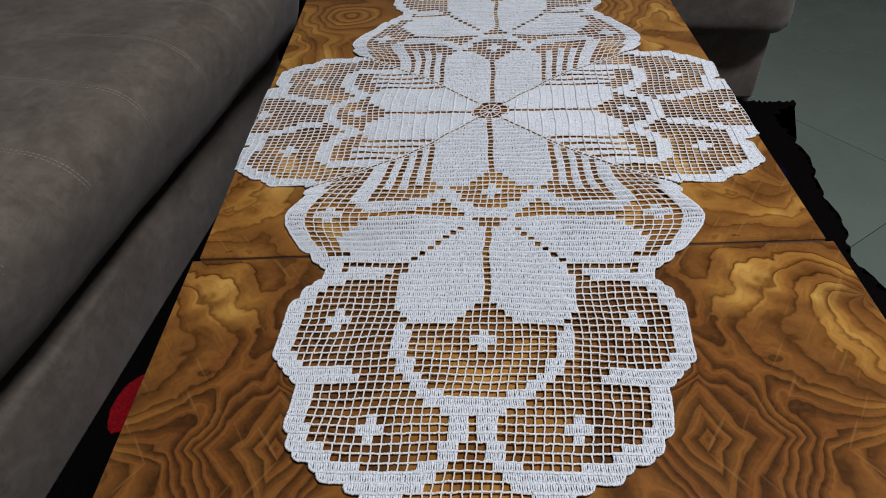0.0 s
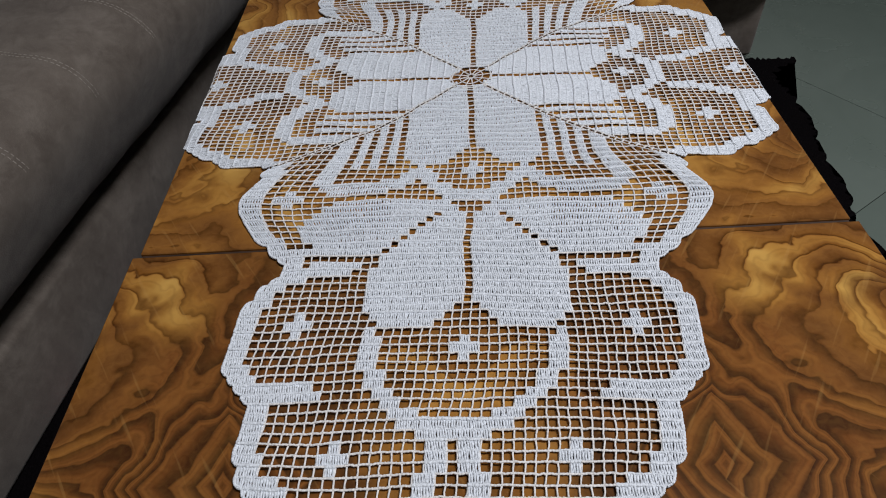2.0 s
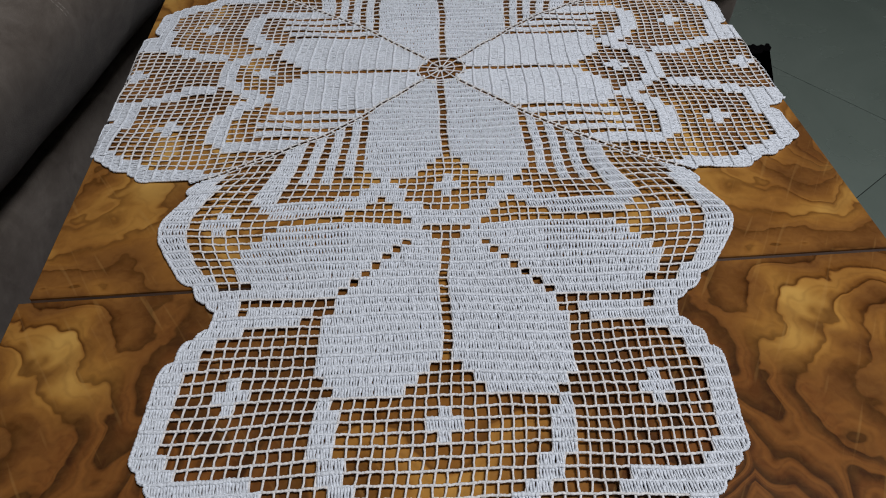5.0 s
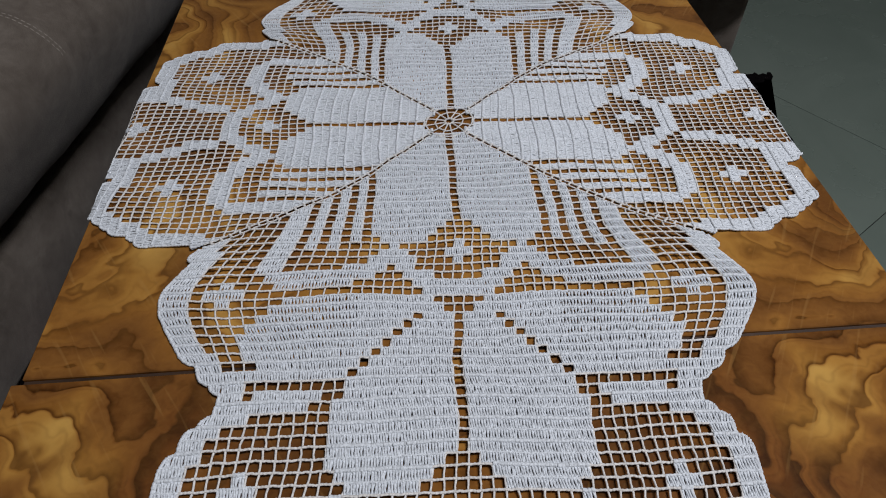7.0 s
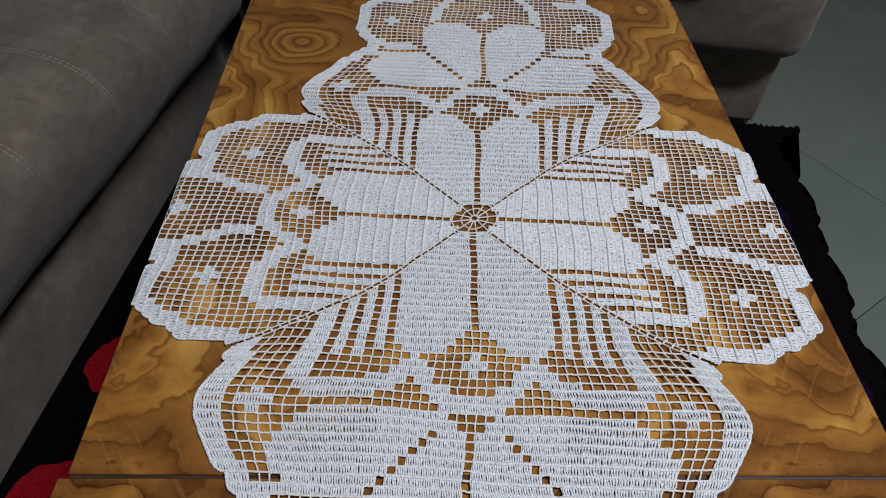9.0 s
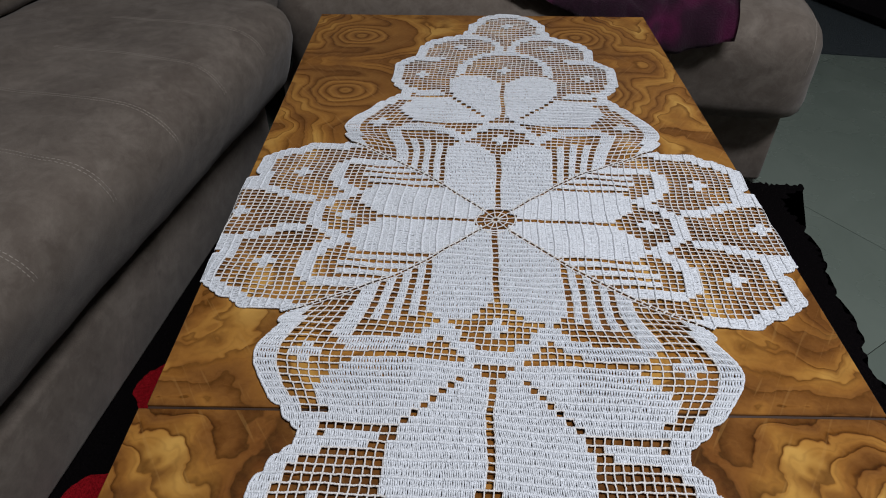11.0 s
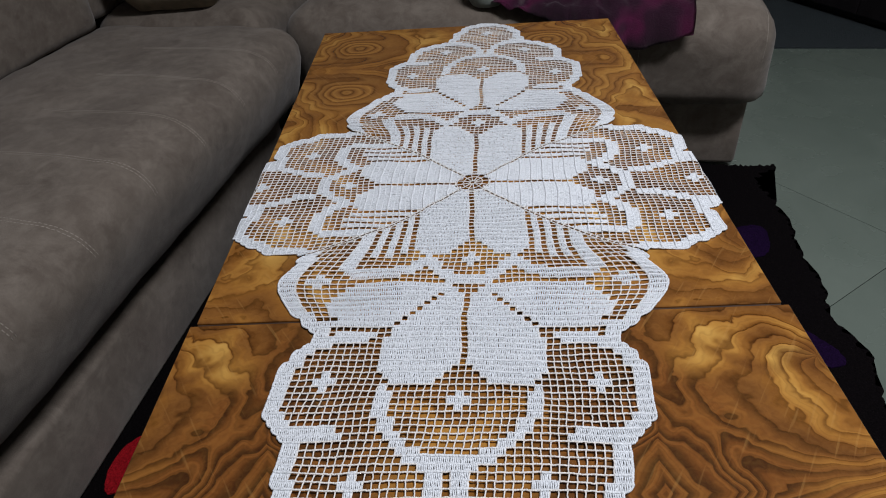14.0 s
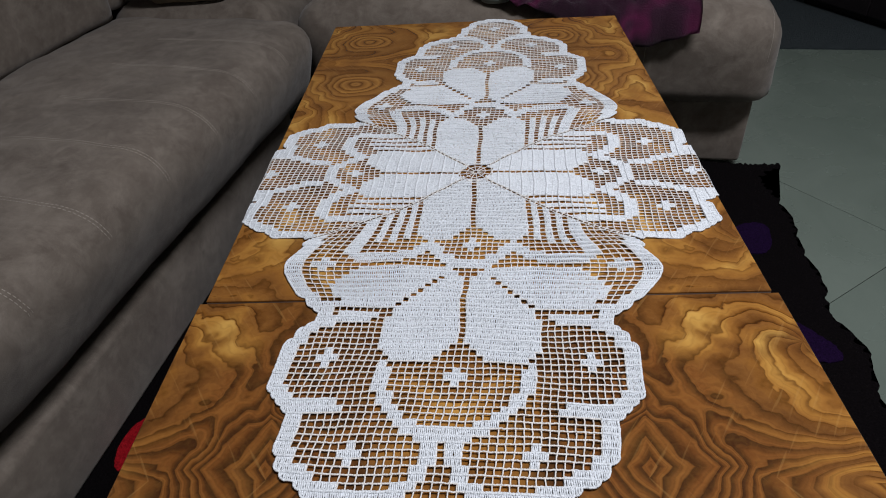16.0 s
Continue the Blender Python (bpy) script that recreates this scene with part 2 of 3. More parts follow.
def blanket_material():
    n = Nodes("magenta_fleece", 0.95)
    spots = n.noise(8, 1.5, 0.5, 0.4)
    c = n.ramp(spots, [(0.34, (0.008, 0.0006, 0.006)), (0.48, (0.030, 0.0015, 0.018)), (0.58, (0.13, 0.004, 0.060)), (0.64, (0.035, 0.002, 0.022)), (0.70, (0.24, 0.20, 0.20)), (0.76, (0.50, 0.48, 0.44))])
    n.colour(n.mix(0.2, c, n.ramp(n.noise(220, 3), [(0.3, (0.025, 0.002, 0.014)), (0.7, (0.08, 0.008, 0.045))])))
    n.bsdf.inputs["Sheen Weight"].default_value = 0.3
    n.bump(n.noise(300, 3), 0.6, 0.003)
    return n.mat


WOOD = burl_material()
DARK_WOOD = plain("dark_brown_wood", (0.035, 0.018, 0.010), 0.5, vary=0.4, scale=25)
SUEDE = suede_material()
STITCH = plain("pale_seam_thread", (0.26, 0.225, 0.19), 0.8, scale=80)
COTTON = thread_material("white_cotton_thread", (0.75, 0.775, 0.815))
# same white cotton; the warm tint paints in light bounced off the wood
COTTON_WARM = thread_material("bounce_tinted_cotton_mesh", (0.79, 0.755, 0.725))
TILE = tile_material()
GROUT = plain("grey_grout", (0.10, 0.11, 0.097), 0.9)
RUG_BLACK = pile_material("black_shag_pile", (0.0035, 0.0025, 0.003))
RUG_RED = pile_material("red_shag_pile", (0.33, 0.008, 0.014), 0.35)
RUG_VIOLET = pile_material("violet_shag_pile", (0.010, 0.003, 0.022), 0.4)
WALL = plain("warm_grey_wall_paint", (0.34, 0.33, 0.31), 0.9, vary=0.06, scale=6)
CEILING = plain("white_ceiling_paint", (0.75, 0.75, 0.73), 0.9, vary=0.03, scale=5)
BLANKET = blanket_material()
LINING = plain("pale_fleece_lining", (0.33, 0.36, 0.33), 0.95, vary=0.35, scale=28, bump=0.5)
BEIGE = plain("beige_cushion_cloth", (0.20, 0.165, 0.115), 0.95, vary=0.2, scale=40, bump=0.4)
BLACK_GLOSS = plain("black_lacquer", (0.008, 0.006, 0.007), 0.35, vary=0.3)
SLATE = pile_material("slate_grey_sheet", (0.040, 0.048, 0.052), 0.2)
RUBBER = plain("black_plastic", (0.012, 0.012, 0.012), 0.6)

# ---- building helpers ----
ROOM = pose(0, 0, 0, 0, 0, -8.5)   # sofa, rug and walls stand turned against the table


def to_mesh(name, bm, material, smooth=True):
    mesh = bpy.data.meshes.new(name)
    bm.normal_update()
    bm.to_mesh(mesh)
    bm.free()
    mesh.materials.append(material)
    if smooth:
        mesh.polygons.foreach_set("use_smooth", [True] * len(mesh.polygons))
    return mesh


def part(name, bm, material, parent, label="", smooth=True):
    ob = new(name, to_mesh(name, bm, material, smooth))
    ob.parent = parent
    return tagged(ob, label)


def thing(name, m=None, label="", category="", group="", kind=""):
    ob = new(name)
    ob.empty_display_size = 0.1
    if m is not None:
        ob.matrix_world = m
    return tagged(ob, label, category, group, kind)


def box_bm(lo, hi, bevel=0.0, segments=2):
    bm = bmesh.new()
    bmesh.ops.create_cube(bm, size=1)
    for v in bm.verts:
        v.co = [lo[i] + (v.co[i] + 0.5) * (hi[i] - lo[i]) for i in range(3)]
    if bevel:
        bmesh.ops.bevel(bm, geom=bm.edges[:], offset=bevel, segments=segments, affect="EDGES", profile=0.5)
    return bm


def cushion_bm(lo, hi, r, puff=0.02, taper=(0, 0, 0, 0), wrinkle=0.004, seed=0, step=0.025):
    """An upholstered block: box lo..hi with rounded edges r, a puffed top and sides drawn in towards the bottom.
    taper: metres drawn in at the foot of the -x, +x, -y and +y side."""
    lo, hi = Vector(lo), Vector(hi)
    size = hi - lo
    counts = [max(4, int(size[i] / step)) for i in range(3)]
    bm = bmesh.new()
    cache = {}

    def vert(i, j, k):
        key = (i, j, k)
        if key not in cache:
            p = Vector((lo.x + size.x * i / counts[0], lo.y + size.y * j / counts[1], lo.z + size.z * k / counts[2]))
            floor_z = lo.z - r * 0.7
            p.z = floor_z + (p.z - lo.z) * (hi.z - floor_z) / size.z
            q = Vector((min(max(p.x, lo.x + r), hi.x - r), min(max(p.y, lo.y + r), hi.y - r), min(max(p.z, floor_z + r), hi.z - r)))
            d = p - q
            if d.length > 1e-9:
                p = q + d.normalized() * r
            p.z = max(p.z, lo.z)
            s, t, h = (p.x - lo.x) / size.x, (p.y - lo.y) / size.y, (p.z - lo.z) / size.z
            bulge = (1 - (2 * s - 1) ** 4) * (1 - (2 * t - 1) ** 4)
            p.z += puff * bulge * max(0, h * 2 - 1)
            low = max(0.0, 1 - h) ** 1.6
            p.x += taper[0] * low * (1 - s) - taper[1] * low * s
            p.y += taper[2] * low * (1 - t) - taper[3] * low * t
            w = Vector((p.x * 6 + seed * 9, p.y * 6, p.z * 6))
            p += noise.noise_vector(w) * wrinkle + noise.noise_vector(w * 3.1) * wrinkle * 0.4
            cache[key] = bm.verts.new(p)
        return cache[key]

    a, b, c = counts
    for k, flip in ((0, True), (c, False)):
        for i in range(a):
            for j in range(b):
                f = [vert(i, j, k), vert(i + 1, j, k), vert(i + 1, j + 1, k), vert(i, j + 1, k)]
                bm.faces.new(f[::-1] if flip else f)
    for j, flip in ((0, False), (b, True)):
        for i in range(a):
            for k in range(c):
                f = [vert(i, j, k), vert(i + 1, j, k), vert(i + 1, j, k + 1), vert(i, j, k + 1)]
                bm.faces.new(f[::-1] if flip else f)
    for i, flip in ((0, True), (a, False)):
        for j in range(b):
            for k in range(c):
                f = [vert(i, j, k), vert(i, j + 1, k), vert(i, j + 1, k + 1), vert(i, j, k + 1)]
                bm.faces.new(f[::-1] if flip else f)
    return bm


def tubes(starts, ends, radius, sides=5, belly=1.0, sag=0.0, flat=1.0, rng=None):
    """Vertices and faces of many short threads at once: three rings each, the middle one swollen by belly."""
    starts, ends = np.asarray(starts, float), np.asarray(ends, float)
    n = len(starts)
    axis = ends - starts
    axis /= np.linalg.norm(axis, axis=1, keepdims=True) + 1e-12
    up = np.tile((0.0, 0.0, 1.0), (n, 1))
    side = np.cross(axis, up)
    side /= np.linalg.norm(side, axis=1, keepdims=True) + 1e-12
    up = np.cross(side, axis)
    rings = []
    for f, swell in ((0.0, 1.0), (0.5, belly), (1.0, 1.0)):
        mid = starts + (ends - starts) * f
        if f == 0.5 and rng is not None and sag:
            mid = mid + side * rng.normal(0, sag, (n, 1)) + up * rng.normal(0, sag * 0.5, (n, 1))
        ring = []
        for s in range(sides):
            a = 2 * math.pi * (s + 0.5) / sides
            ring.append(mid + (side * math.cos(a) + up * math.sin(a) * flat) * radius * swell)
        rings.append(np.stack(ring, 1))
    verts = np.stack(rings, 1).reshape(n, 3 * sides, 3)
    faces = []
    for k in range(2):
        for s in range(sides):
            t = (s + 1) % sides
            faces.append((k * sides + s, k * sides + t, (k + 1) * sides + t, (k + 1) * sides + s))
    faces = np.array(faces)
    all_faces = (faces[None] + (np.arange(n) * 3 * sides)[:, None, None]).reshape(-1, 4)
    return verts.reshape(-1, 3), all_faces


def mesh_from_arrays(name, verts, faces, material):
    mesh = bpy.data.meshes.new(name)
    mesh.vertices.add(len(verts))
    mesh.vertices.foreach_set("co", verts.astype(np.float32).ravel())
    mesh.loops.add(faces.size)
    mesh.loops.foreach_set("vertex_index", faces.astype(np.int32).ravel())
    mesh.polygons.add(len(faces))
    mesh.polygons.foreach_set("loop_start", np.arange(0, faces.size, faces.shape[1], dtype=np.int32))
    mesh.polygons.foreach_set("loop_total", np.full(len(faces), faces.shape[1], dtype=np.int32))
    mesh.update(calc_edges=True)
    mesh.polygons.foreach_set("use_smooth", [True] * len(faces))
    mesh.materials.append(material)
    return mesh


# ---- the room ----
def room_part(name, lo, hi, material, label):
    ob = new(name, to_mesh(name, box_bm(lo, hi), material, False))
    ob.matrix_world = ROOM
    return tagged(ob, label, kind="structure")


room_part("wall_west", (-2.02, -2.6, 0), (-1.90, 2.7, 2.7), WALL, "warm grey painted wall behind the sofa")
room_part("wall_east", (2.60, -2.6, 0), (2.72, 2.7, 2.7), WALL, "warm grey painted side wall")
room_part("wall_north", (-1.90, 2.58, 0), (2.60, 2.70, 2.7), WALL, "warm grey painted end wall")
room_part("wall_south", (-1.90, -2.60, 0), (2.60, -2.48, 2.7), WALL, "warm grey painted wall behind the table")
room_part("ceiling", (-2.02, -2.6, 2.7), (2.72, 2.7, 2.8), CEILING, "plain white painted ceiling")

# ---- coffee table ----
TOP, HALF, FAR, NEAR = 0.45, 0.30, 0.635, -0.635


def coffee_table():
    table = thing("coffee_table", None, "low coffee table with a glossy olive-burl laminate top in two leaves", "coffee table")
    for lo, hi in ((SEAM + 0.0012, FAR), (NEAR, SEAM - 0.0012)):
        drop, wide = (0.0, 0.0) if hi == FAR else (0.0012, 0.0065)   # the near leaf is a little wider and lies lower
        part("tabletop_leaf", box_bm((-HALF - wide, lo, TOP - 0.025 - drop), (HALF + wide, hi, TOP - drop), 0.0007, 1), WOOD, table, "swirling brown and gold burl veneer, glossy", False)
    # added strip, coloured dark in place of the shade inside the open gap
    part("seam_strip", box_bm((-HALF + 0.001, SEAM - 0.0011, TOP - 0.024), (HALF - 0.001, SEAM + 0.0011, TOP - 0.0022)), DARK_WOOD, table, "dark filler standing in for the shaded gap between the two leaves", False)
    part("apron", box_bm((-0.25, -0.585, TOP - 0.10), (0.25, -0.565, TOP - 0.0255)), DARK_WOOD, table, "", False)
    part("apron", box_bm((-0.25, 0.565, TOP - 0.10), (0.25, 0.585, TOP - 0.0255)), DARK_WOOD, table, "", False)
    part("apron", box_bm((-0.27, -0.54, TOP - 0.10), (-0.25, 0.54, TOP - 0.0255)), DARK_WOOD, table, "", False)
    part("apron", box_bm((0.25, -0.54, TOP - 0.10), (0.27, 0.54, TOP - 0.0255)), DARK_WOOD, table, "", False)
    for x in (-0.25, 0.25):
        for y in (-0.565, 0.565):
            part("leg", box_bm((x - 0.025, y - 0.025, 0.012), (x + 0.025, y + 0.025, TOP - 0.0255), 0.004), DARK_WOOD, table, "", False)


coffee_table()

# ---- crocheted runner ----
END_C, END_R, END_0 = 7.0, (7.6, 8.05), 5.0   # end panels: mesh width, row height of the two ends, start of the first row, mm
WING_C, WING_R, WING_0 = 6.45, 7.75, 8.0  # side wings
STARS = ((0, 22), (20, 27), (18, 46), (0, 49), (11, 60), (0, 72))
WING_STARS = ((0, 22), (13, 31), (0, 38))


def star(c, k, stars):
    """The number of the small cross that a cell of the chart belongs to, or -1."""
    for i, (sc, sk) in enumerate(stars):
        if abs(c - sc) + abs(k - sk) <= 1:
            return i
    return -1


def flower_open(c, k):
    """The flower at the heart, alike in all four quarters: c cells across, k rows outward. True: open mesh."""
    if c == 0 and k < 18:
        return True
    diamond = (1, 2, 3, 6, 5, 4, 4, 2)
    if 18 <= k <= 25 and c <= diamond[k - 18]:
        return True
    if c in (10, 12, 14, 16) and k < 22:
        return True
    if (k == 20 and c == 9) or (k == 21 and 8 <= c <= 11) or (k == 22 and 9 <= c <= 16) or (k == 23 and 10 <= c <= 16) or (k == 24 and 12 <= c <= 16):
        return True
    if (k == 24 and c == 7) or (k == 25 and 6 <= c <= 8) or (k == 26 and 5 <= c <= 10) or (k == 27 and c >= 4):
        return True
    return c >= 19 - max(0, k - 24)


def end_open(c, k):
    """End panel: leaves, heart, bowl, stems and the tip."""
    if k < 28:
        return flower_open(c, k)
    if k < 37:                                     # two leaves and the root of the heart
        if k < 30 and c <= 30 - k:
            return True
        tip = 15 + round(4.6 * math.sin((k - 28) / 7 * math.pi / 2)) if k < 35 else 18
        return c == 0 or (k >= 30 and c == k - 26) or (k < 36 and c > tip)
    if k < 40:
        return c == 0 or (k == 37 and 11 <= c <= 19) or (k == 38 and c in (11, 12, 19)) or (k == 39 and c in (12, 13))
    if k < 44:
        return c == 0 or c >= 12
    if k < 47:                                     # lower rim of the heart
        return c <= k - 43 or c >= 56 - k
    if k < 53 or k in (53, 54):                    # bowl
        arc = 10 if k == 47 else 9 if k < 52 else 8 if k < 54 else 7
        if k >= 53 and c >= 68 - k and not (k == 54 and c > 18):
            return False
        return not (arc <= c <= arc + (0 if k == 47 else 1))
    if k < 59:
        low, high = ((6, 7), (4, 6), (0, 5), (0, 3))[min(k, 58) - 55]
        return not low <= c <= high
    if k < 62:                                     # stems
        return c not in (1, 2)
    if k < 64:
        return c not in (2, 3)
    if k == 64:
        return not 3 <= c <= 5
    if k < 68:
        return c <= (3, 4, 6)[k - 65]
    return True


def wing_open(c, k):
    if k < 28:
        return flower_open(c, k)
    rib = 4 + max(0, (k - 30) // 2) if k < 37 else 7
    return c not in (rib, rib + 1)


def end_reach(k):
    """How many cells the mesh of an end panel reaches to the side in row k."""
    if k < 22:
        return 23
    if k < 40:                                     # lobe of the leaves
        return 22 if k < 34 else (21, 21, 20, 19, 19, 18)[k - 34]
    if k < 53:                                     # lobe beside the heart
        return (18, 20, 21, 21)[k - 40] if k < 44 else 22 if k < 51 else 72 - k
    if k < 66:                                     # lobe beside the stems
        return 18 if k < 60 else (17, 17, 15, 14, 11, 8)[k - 60]
    if k <= 77:                                    # tip
        return 7 if k < 68 else round(9.6 * math.sqrt(1 - ((k - 67) / 11.2) ** 2) - 2)
    return -1


def wing_reach(c):
    """How many rows the mesh of a wing reaches outward at cell c."""
    if c < 9:
        return 40 - max(0, c - 6)
    if c < 22:
        return round(36.4 - ((c - 15) / 2.5) ** 2) if c > 15 else 35 + (c > 12)
    return 25 if c == 22 else -1


def diagonal(a):
    return 1.12 * a - 0.0016 * a * a


def cell_corner(c, k, ends, sign):
    """From chart cells to millimetres a (towards the wing) and q (towards the end) from the middle."""
    if ends:
        q = END_R[sign > 0] * k - END_0
        a = END_C * c
        pull = math.exp(-((q - 205) / 46) ** 2)    # the leaf lobes lie stretched sideways
        side = max(0.0, abs(a) - 70)
        bow = 0.0007 * max(0.0, abs(a) - 105) * max(0.0, 206 - q) if q > 140 else 0.0
        return a + math.copysign(0.40 * pull * side, a), q + bow
    return WING_R * k - WING_0, WING_C * c


def lace_part(c, k, ends, border, sign, half):
    """The name of the solid figure that a cell belongs to, and what tells it from its like."""
    i = star(c, k, STARS if ends else WING_STARS)
    if i >= 0:
        return ("lace_star", ends, sign, i, half if c > 1 else 0)
    if border:
        return ("scalloped_border",)
    if k < 28:
        return ("petal", ends, sign, half) if c < 10 and k < 24 else ("petal_frame", ends, sign)
    if not ends:
        return ("wing_rib", sign, half)
    if k < 37 and c > k - 26:
        return ("leaf", sign, half)
    if k < 47 and c < 12:
        return ("heart", sign, half)
    return ("side_bar", sign, half, k > 45) if c > 11 else ("bowl_arc", sign) if k < 59 else ("stem", sign, half)


def lay(p):
    """From the cloth's own plan (mm) to the table: slightly turned, skewed and rippled, hanging over the table's edges."""
    u, v, h = p[:, 0], p[:, 1], p[:, 2]
    uu = u + 1.3 * np.sin(v / 31 + u / 57) + 0.8 * np.sin(v / 13 - u / 40)
    vv = v + 1.3 * np.sin(u / 47 + v / 83) + 0.6 * np.sin(u / 21 + v / 29)
    x = -4 + np.where(vv < 0, 0.03 * vv - 0.0001 * vv * vv, 0.08 * vv) + uu
    y = -5 + vv - 0.042 * uu
    z = h + 1.2 + 0.7 * np.sin(u / 23 + 1.0) * np.sin(v / 27) + 0.5 * np.sin(u / 11 + v / 9)
    # folds where the wings meet the end panels
    for sx in (-1, 1):
        for sy in (-1, 1):
            d2 = ((u - sx * 172) / 30) ** 2 + ((v - sy * 166) / 20) ** 2
            z = z + 3.5 * np.exp(-d2)
    over = np.maximum(np.abs(x) - 298.0, 0)
    x = np.where(over > 0, np.sign(x) * (298.0 + 6.0 * (1 - np.exp(-over / 5.0))), x)
    z = z - np.maximum(over - 2.5, 0) * 0.95
    return np.stack([x, y, z], 1) / 1000 + np.array([0, 0, TOP])


def chart(ends):
    """Cells of one panel: (c, k) to (solid, on the border). The border runs two cells wide round the mesh."""
    inside = set()
    for k in range(0, 84):
        for c in range(0, 31):
            if (ends and c <= end_reach(k)) or (not ends and k <= wing_reach(c)):
                inside.update(((c, k), (-c, k)))
    cells = {}
    near = [(i, j) for i in range(-2, 3) for j in range(-2, 3) if math.hypot(i, j) < 2.4]
    for c, k in inside:
        for i, j in near:
            if k + j >= 0 and (c + i, k + j) not in inside:
                cells[c + i, k + j] = (True, True)
    stars = STARS if ends else WING_STARS
    for c, k in inside:
        b = abs(c)
        full = star(b, k, stars) >= 0 or not (end_open(b, k) if ends else wing_open(b, k))
        cells[c, k] = (full, False)
    return cells


def crocheted_runner():
    rng = np.random.default_rng(5)
    runner = thing("table_runner", None, "white crocheted filet-lace runner with a scalloped edge on the table", "table runner")
    posts, bars, chains, ridges = {}, [], [], []
    gap = 2.3

    def trim(p, q, ends):
        """Cut a thread at the open seam along the diagonals; nothing is left of one beyond it."""
        way = 1 if ends else -1
        s0, s1 = (way * (abs(w[1]) - diagonal(abs(w[0]))) - gap for w in (p, q))
        if s0 < 0 and s1 < 0:
            return None
        if s0 >= 0 and s1 >= 0:
            return p, q
        f = s0 / (s0 - s1)
        m = tuple(a + (b - a) * f for a, b in zip(p, q))
        return (m, q) if s0 < 0 else (p, m)

    for ends in (True, False):
        cells = chart(ends)
        for sign in (-1, 1):
            def place(c, k, h=0.0):
                a, q = cell_corner(c, k, ends, sign)
                return (a, sign * q, h) if ends else (sign * a, q, h)

            def thread(store, c0, k0, c1, k1, h=0.0, *more):
                cut = trim(place(c0, k0, h), place(c1, k1, h), ends)
                if cut:
                    store.append((*cut, *more))

            for (c, k), (full, border) in cells.items():
                a, q = cell_corner(abs(c), k + 0.5, ends, sign)
                beyond = (diagonal(a) - q) * (1 if ends else -1)
                if beyond > 9 or math.hypot(a, q) < 21 :
                    continue
                # a free corner of the border is worked round
                free = [i for i in (-1, 1) if (c + i, k) not in cells]
                ahead = [j for j in (-1, 1) if k + j >= 0 and (c, k + j) not in cells]
                turned = border and len(free) == 1 and len(ahead) == 1
                lift = 0.75 if k % 2 else 0.45
                if turned:
                    fx, fk = free[0], ahead[0]
                    inner = k + 0.5 - fk / 2
                    arc = [(c - fx / 2 + fx * math.sin(b), inner + fk * math.cos(b)) for b in (0, 0.52, 1.05, 1.5708)]
                    for (c0, k0), (c1, k1) in zip(arc[:-1], arc[1:]):
                        thread(ridges, c0, k0, c1, k1, 0.5, 1.05)
                    store = posts.setdefault(("scalloped_border",), [])
                    for j in (-1.5, -0.5, 0.5, 1.5):
                        tall = math.sqrt(1 - (0.5 + fx * j / 4) ** 2)
                        for slant, h in ((0.08, 0.55), (-0.06, 0.05)):
                            thread(store, c + j / 4 - slant, inner, c + j / 4 + slant, inner + fk * tall, h)
                    if fk == 1:
                        thread(ridges, c - 0.5, k, c + 0.5, k, lift, 0.72)
                    continue
                if full:
                    thread(ridges, c - 0.5, k, c + 0.5, k, lift + 0.15, 1.3 if k % 2 else 0.68)
                else:
                    thread(chains, c - 0.5, k, c + 0.5, k, lift, 0.76)
                if (c, k + 1) not in cells:
                    thread(ridges, c - 0.5, k + 1, c + 0.5, k + 1, 0.6, 1.05)
                if full:
                    key = lace_part(abs(c), k, ends, border, sign, 1 if c > 0 else -1)
                    store = posts.setdefault(key, [])
                    for j in (-1.5, -0.5, 0.5, 1.5):
                        cc = c + j / 4
                        for slant, h in ((0.10, 0.55), (-0.075, 0.05)):
                            thread(store, cc - slant, k - 0.03, cc + slant, k + 1.03, h)
                for step in (-1, 1):
                    beside = cells.get((c + step, k))
                    if beside is None:
                        thread(ridges, c + step / 2, k, c + step / 2, k + 1, 0.4, 1.05)
                    elif not full and not beside[0] and step == 1:
                        thread(bars, c + 0.5, k, c + 0.5, k + 1)
                    elif full != beside[0] and not full:
                        thread(bars, c + step / 2, k, c + step / 2, k + 1)
    # the open seam along each diagonal: a thin cord on both banks and a short thread across at each row
    for sx in (-1, 1):
        for sy in (-1, 1):
            for i in range(56):
                a, b = 17 + i * 3.1, 20.1 + i * 3.1
                for shift in (-gap, gap):
                    chains.append(((sx * a, sy * (diagonal(a) + shift), 0.7), (sx * b, sy * (diagonal(b) + shift), 0.7), 0.62))
                if i % 2 == 0:
                    chains.append(((sx * (a + 1.6), sy * (diagonal(a) - gap), 0.9), (sx * (a - 1.6), sy * (diagonal(a) + gap), 0.9), 1.0))
    # the little wheel at the heart of the flower
    for i in range(12):
        a, b = math.pi / 6 * i + 0.2, math.pi / 6 * (i + 1) + 0.2
        bars.append(((3 * math.cos(a), 3 * math.sin(a), 0.8), (25 * math.cos(a), 25 * math.sin(a), 0.5)))
        for r, size in ((4, 0.9), (13, 0.62), (22, 0.72)):
            chains.append(((r * math.cos(a), r * math.sin(a), 0.8), (r * math.cos(b), r * math.sin(b), 0.8), size))
    for key, items in posts.items():
        if not items:
            continue
        s = np.array([i[0] for i in items])
        e = np.array([i[1] for i in items])
        s = s + rng.normal(0, 0.16, s.shape) * (1, 1, 0.6)
        e = e + rng.normal(0, 0.16, e.shape) * (1, 1, 0.6)
        v, f = tubes(s, e, 0.55, 5, 1.3, 0.18, 1.0, rng)
        name = key[0]
